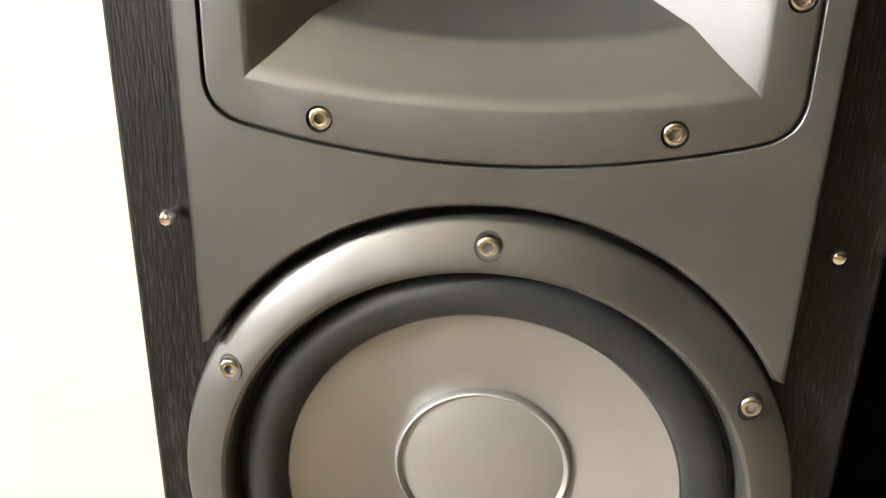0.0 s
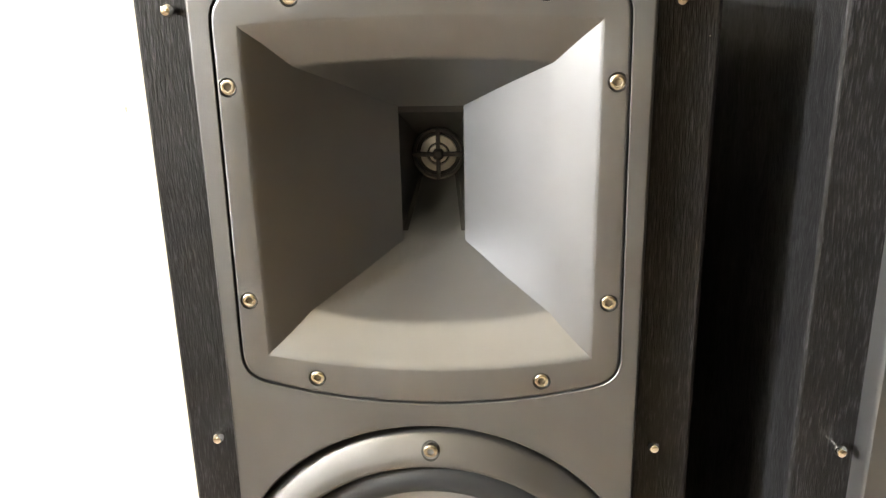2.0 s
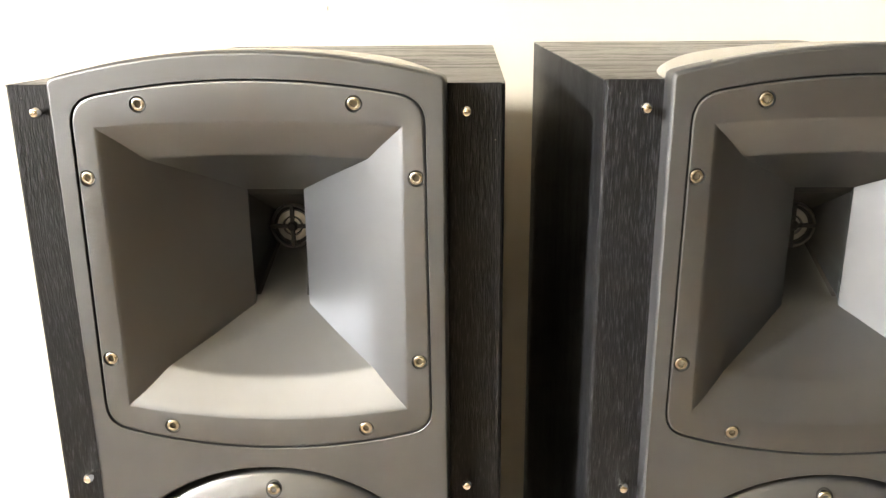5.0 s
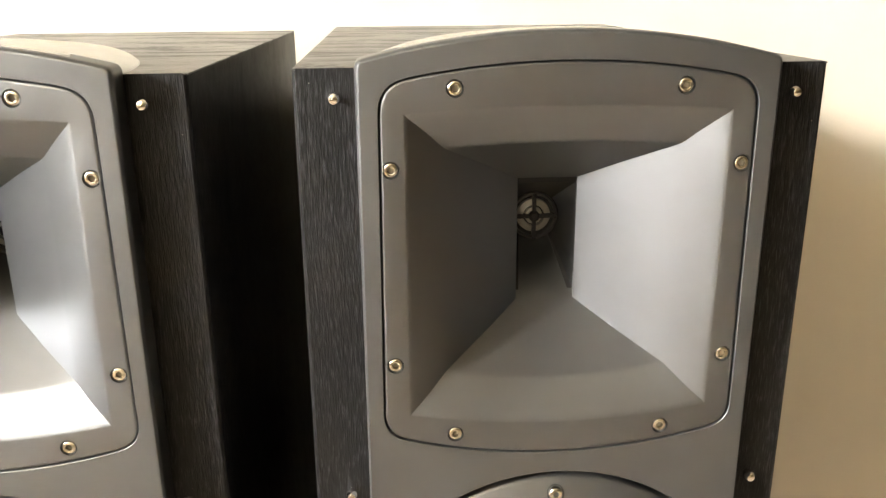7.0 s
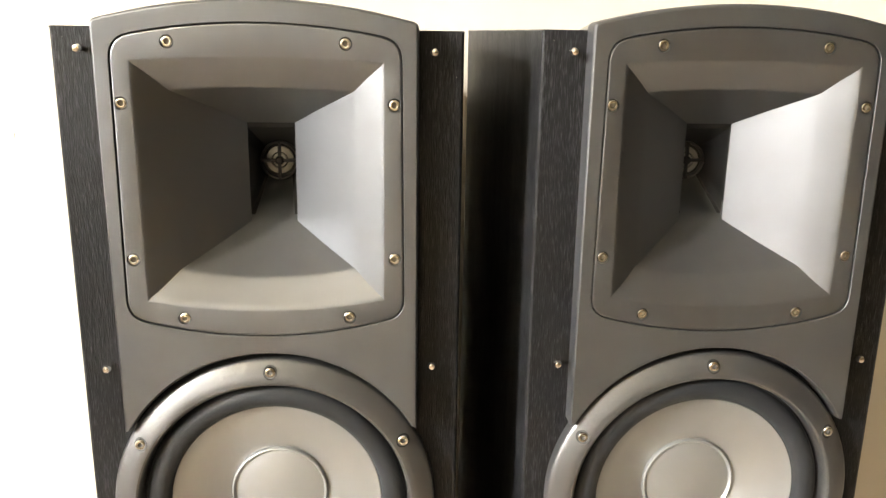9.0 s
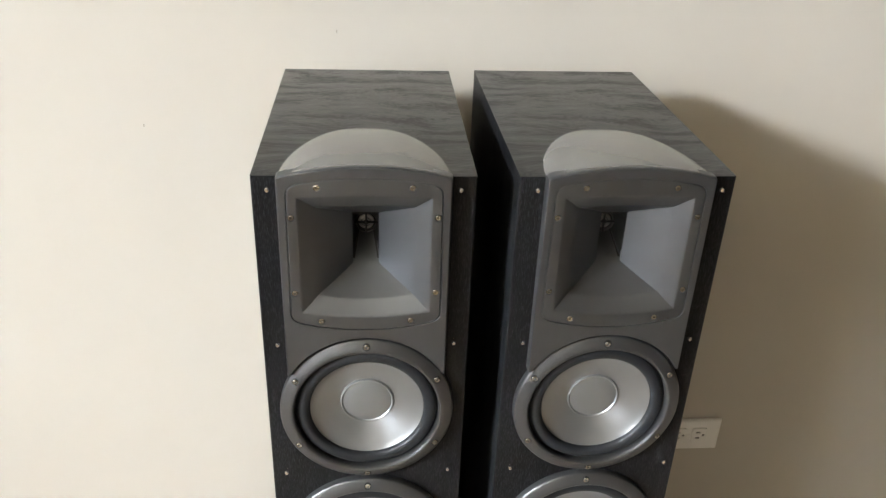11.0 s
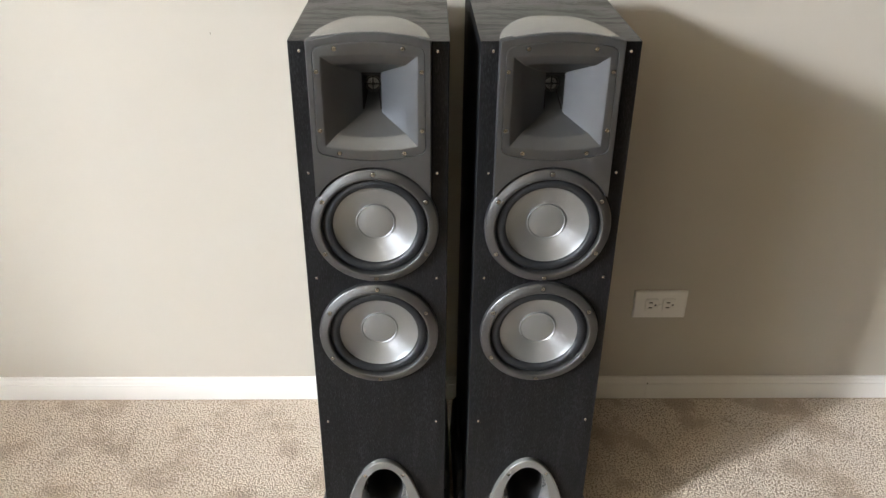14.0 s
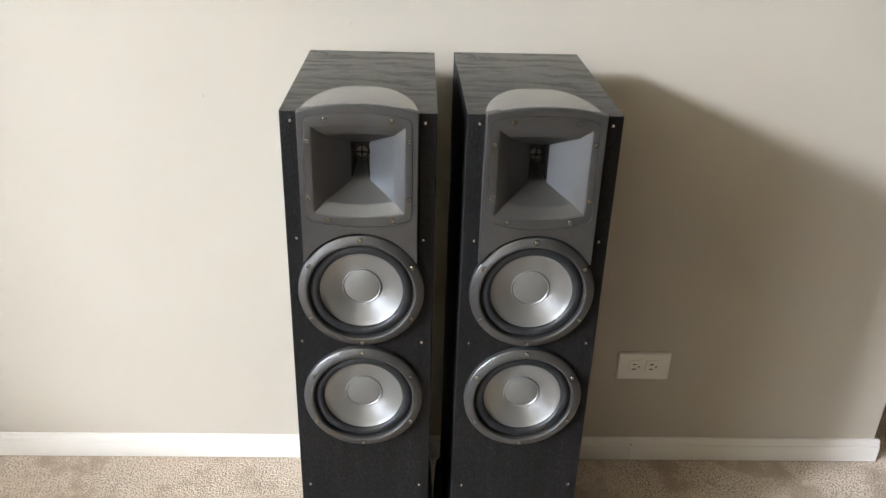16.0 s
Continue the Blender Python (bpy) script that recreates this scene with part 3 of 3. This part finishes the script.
def horn(root):
    lip = mouth(0.0668, 0.0664, 0.9664, 0.8340, -0.0026, 0.0025, 0.0060)
    flat = [(x, z) for x, y, z in lip]
    out = plate_outline()
    bm = bmesh.new()
    filled(bm, [grown(out, -0.0012), flat] + [circle(x, z, 0.00365, 20) for x, z in HORN_SCREWS], -0.0026)
    loft(bm, [at_depth(grown(out, -0.0012), -0.0026), at_depth(grown(out, -0.0006), -0.0024), at_depth(grown(out, -0.0002), -0.0019), at_depth(out, -0.0013), at_depth(out, 0.0040)])
    for x, z in HORN_SCREWS:
        loft(bm, [at_depth(circle(x, z, 0.00365, 20), -0.0026), at_depth(circle(x, z, 0.00365, 20), 0.0016)])
    flare = ((-0.0024, 0.0660, 0.9657, 0.8347, 0.0025, 0.0060), (-0.0018, 0.0647, 0.9643, 0.8361, 0.0025, 0.0060), (-0.0004, 0.0625, 0.9624, 0.8379, 0.0025, 0.0059),
             (0.0016, 0.0595, 0.9597, 0.8405, 0.0024, 0.0058), (0.0038, 0.0563, 0.9567, 0.8434, 0.0024, 0.0055), (0.0078, 0.0507, 0.9511, 0.8488, 0.0022, 0.0051),
             (0.0088, 0.0494, 0.9500, 0.8499, 0.0021, 0.0049), (0.0098, 0.0482, 0.9493, 0.8506, 0.0020, 0.0048), (0.0250, 0.0303, 0.9396, 0.8609, 0.0010, 0.0022), (0.0395, 0.0138, 0.9300, 0.8712, 0, 0))
    loft(bm, [lip] + [mouth(hw, hw - 0.0004 * min(1, hw / 0.06), zt, zb, y, up, down) for y, hw, zt, zb, up, down in flare])
    bm.faces.ensure_lookup_table()
    count = len(bm.faces)
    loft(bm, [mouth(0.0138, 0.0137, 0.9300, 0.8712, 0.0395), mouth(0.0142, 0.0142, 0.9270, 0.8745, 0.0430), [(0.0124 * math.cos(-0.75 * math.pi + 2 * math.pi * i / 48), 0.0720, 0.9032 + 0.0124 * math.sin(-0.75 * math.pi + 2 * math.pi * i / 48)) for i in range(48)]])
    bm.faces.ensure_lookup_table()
    # throat faces above this height are black, painting the shade inside
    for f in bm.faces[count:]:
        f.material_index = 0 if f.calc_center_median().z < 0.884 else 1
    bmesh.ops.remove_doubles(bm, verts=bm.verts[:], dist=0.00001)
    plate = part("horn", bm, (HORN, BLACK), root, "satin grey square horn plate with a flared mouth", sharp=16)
    for i, (x, z) in enumerate(HORN_SCREWS):
        screw(x, -0.0024, z, plate, False, 17.0 * i)
    # compression driver at the throat
    zc, y = 0.9032, 0.0720
    bm = bmesh.new()
    # flat black sheet paints the shade behind the driver
    filled(bm, [[(-0.018, zc - 0.030), (0.018, zc - 0.030), (0.018, zc + 0.030), (-0.018, zc + 0.030)]], y + 0.0024)
    part("throat", bm, BLACK, plate, "black sheet painting the dark throat behind the driver")
    bm = bmesh.new()
    lathe(bm, [(0.0122, y + 0.002), (0.0120, y - 0.0012), (0.0112, y - 0.0016), (0.0106, y - 0.001), (0.0104, y + 0.002)], zc, 40)
    part("ring", bm, RING, plate, "bright metal throat ring")
    bm = bmesh.new()
    lathe(bm, [(0.0086, y + 0.0022), (0.0084, y + 0.0004), (0.0054, y - 0.0004), (0.0052, y + 0.0020)], zc, 40)
    lathe(bm, [(0.0044, y + 0.002), (0.0043, y - 0.0002), (0.0026, y - 0.0006), (0.0024, y + 0.002)], zc, 32)
    part("phase_plug", bm, PLUG, plate, "pale ringed phase plug")
    bm = bmesh.new()
    for a in range(4):
        v0 = len(bm.verts)
        box(bm, 0.002, 0.0118, y - 0.0022, y + 0.001, -0.0009, 0.0009)
        bm.verts.ensure_lookup_table()
        for v in bm.verts[v0:]:
            c, s = math.cos(a * math.pi / 2), math.sin(a * math.pi / 2)
            v.co.x, v.co.z = c * v.co.x - s * v.co.z, s * v.co.x + c * v.co.z
    for v in bm.verts:
        v.co.z += zc
    lathe(bm, [(0.0029, y + 0.001), (0.0028, y - 0.002), (0.0016, y - 0.003)], zc, 24, cap=True)
    part("spider", bm, RUBBER, plate, "black four-armed throat spider")


def woofer(root, zc):
    bm = bmesh.new()
    lathe(bm, [(0.0961, FRONT), (0.0961, 0.0034), (0.0957, 0.0022), (0.0950, 0.0014), (0.0938, 0.0006), (0.0905, -0.0009), (0.0870, -0.0026), (0.0840, -0.0035),
               (0.0824, -0.0036), (0.0812, -0.0030), (0.0803, -0.0014), (0.0798, 0.0020), (0.0795, 0.0075)], zc, 112)
    ring = part("woofer", bm, RING, root, "round woofer with a gunmetal frame")
    bm = bmesh.new()
    prof = [(0.0796, 0.0070), (0.0784, 0.0066)]
    for i in range(11):
        a = math.pi * i / 10
        prof.append((0.0710 + 0.0072 * math.cos(a), 0.0066 - 0.0056 * math.sin(a)))
    prof += [(0.0632, 0.0076), (0.0622, 0.0086)]
    lathe(bm, prof, zc, 96)
    part("surround", bm, RUBBER, ring, "black rubber surround roll")
    bm = bmesh.new()
    lathe(bm, [(0.0636, 0.0073), (0.0631, 0.0070), (0.0622, 0.0078), (0.0560, 0.0101), (0.0480, 0.0132), (0.0400, 0.0166), (0.0330, 0.0196), (0.0300, 0.0209)], zc, 96)
    part("cone", bm, CONE, ring, "spun silver metal cone")
    bm = bmesh.new()
    lathe(bm, [(0.0301, 0.0212), (0.0299, 0.0199), (0.0294, 0.0186), (0.0288, 0.0183), (0.0281, 0.0190), (0.0274, 0.0200), (0.0266, 0.0198), (0.0210, 0.0186), (0.0140, 0.0178), (0.0070, 0.0174), (0.0015, 0.0173)], zc, 80, cap=True)
    part("dust_cap", bm, DOME, ring, "silver dust cap with a raised rim")
    for k in range(6):
        a = math.pi / 2 + k * math.pi / 3
        screw(0.0886 * math.cos(a), -0.0018, zc + 0.0886 * math.sin(a), ring, True, 90 - math.degrees(a))


def bass_port(root):
    pts = []
    a, b, z0 = 0.0795, 0.1790, 0.046
    n = 44
    right = []
    for i in range(n + 1):
        t = i / n * math.pi / 2
        u = math.sin(t)
        right.append((a * math.sqrt(max(0.0, 1 - u ** 1.58)), z0 + b * u))
    pts = [(-0.078, 0.036, 0.004), (0.078, 0.036, 0.004)] + [(x, z, 0) for x, z in right] + [(-x, z, 0) for x, z in right[-2::-1]]
    out = rounded(pts, 4)
    y0 = 0.0005
    hole = circle(0, 0.1250, 0.0435, 48, 0.0840)
    bm = bmesh.new()
    filled(bm, [grown(out, -0.0022), hole] + [circle(x, z, 0.0034, 16) for x, z in PORT_SCREWS], y0)
    loft(bm, [at_depth(grown(out, -0.0022), y0), at_depth(grown(out, -0.0012), y0 + 0.0004), at_depth(grown(out, -0.0003), y0 + 0.0016), at_depth(out, y0 + 0.0035), at_depth(out, FRONT)])
    for x, z in PORT_SCREWS:
        loft(bm, [at_depth(circle(x, z, 0.0034, 16), y0), at_depth(circle(x, z, 0.0034, 16), y0 + 0.003)])
    secs = [(0.0435, 0.0840, 0.1250, y0), (0.0425, 0.0826, 0.1255, y0 + 0.0008), (0.0400, 0.0765, 0.1300, 0.0040), (0.0365, 0.0680, 0.1372, 0.0090), (0.0340, 0.0635, 0.1405, 0.0150), (0.0325, 0.0610, 0.1425, 0.0220)]
    loft(bm, [at_depth(circle(0, zc, rx, 48, rz), y) for rx, rz, zc, y in secs])
    plate = part("bass_port", bm, GREY_LIT, root, "satin grey pointed-arch port plate with a flared tube", sharp=35)
    # tube in plain black, its inner shade put into the colour
    bm = bmesh.new()
    loft(bm, [at_depth(circle(0, 0.1425, 0.0325, 48, 0.0610), 0.0218), at_depth(circle(0, 0.1430, 0.0320, 48, 0.0570), 0.0600), at_depth(circle(0, 0.1410, 0.0315, 48, 0.0500), 0.2400)], cap_last=True)
    part("tube", bm, BLACK, plate, "port tube, black for the shade inside")
    for i, (x, z) in enumerate(PORT_SCREWS):
        ob = screw(x, y0 + 0.0004, z, plate, False, 31.0 * i)
        ob.scale = (0.85, 0.85, 0.85)


def peg_mesh():
    bm = bmesh.new()
    prof = [(0.0015, FRONT), (0.0014, 0.0062), (0.0018, 0.0056), (0.0024, 0.0046), (0.0026, 0.0034), (0.0024, 0.0018), (0.0017, 0.0006), (0.0008, 0.0002)]
    lathe(bm, prof, 0, 20, cap=True)
    return bm


def foot_mesh(side, y0, y1):
    bm = bmesh.new()
    prof = [(0.1085, 0.0), (0.1250, 0.0), (0.1246, 0.010), (0.1232, 0.040), (0.1222, 0.070), (0.1212, 0.084), (0.1190, 0.0930), (0.1150, 0.0970), (0.1085, 0.0975)]
    secs = []
    for y, k in ((y0, 0.55), (y0 + 0.002, 0.85), (y0 + 0.007, 1.0), (y1 - 0.007, 1.0), (y1 - 0.002, 0.85), (y1, 0.55)):
        secs.append([(side * (0.1085 + (x - 0.1085) * k), y, z * (0.94 + 0.06 * k)) for x, z in prof])
    loft(bm, secs, cap_first=True, cap_last=True)
    return bm


def tower_speaker():
    root = new("tower_speaker")
    cabinet(root)
    bezel(root)
    horn(root)
    for zc in WOOFERS:
        woofer(root, zc)
    bass_port(root)
    peg = None
    for z in (0.9716, 0.7920, 0.6126, 0.3197):
        for s in (-1, 1):
            if peg is None:
                peg = part("grille_peg", peg_mesh(), PEG, root, "nickel ball-tipped grille peg")
                peg.location = (s * 0.0935, 0, z)
            else:
                ob = tagged(new("grille_peg", peg.data), "nickel ball-tipped grille peg")
                ob.parent = root
                ob.location = (s * 0.0935, 0, z)
    for s in (-1, 1):
        # rear feet lengthened to hide floor that should lie in shade
        for y0, y1 in ((0.014, 0.062), (0.110, 0.333)):
            part("foot", foot_mesh(s, y0, y1), GREY, root, "rounded grey side foot", tidy=True)
    return tagged(root, "black ash tower speaker with grey horn and two silver woofers", "speaker", "pair of tower speakers")


first = tower_speaker()
second = copy_thing(first, pose(0.2599, 0.0012, 0.0013, 0.17, 0.11, 1.15))
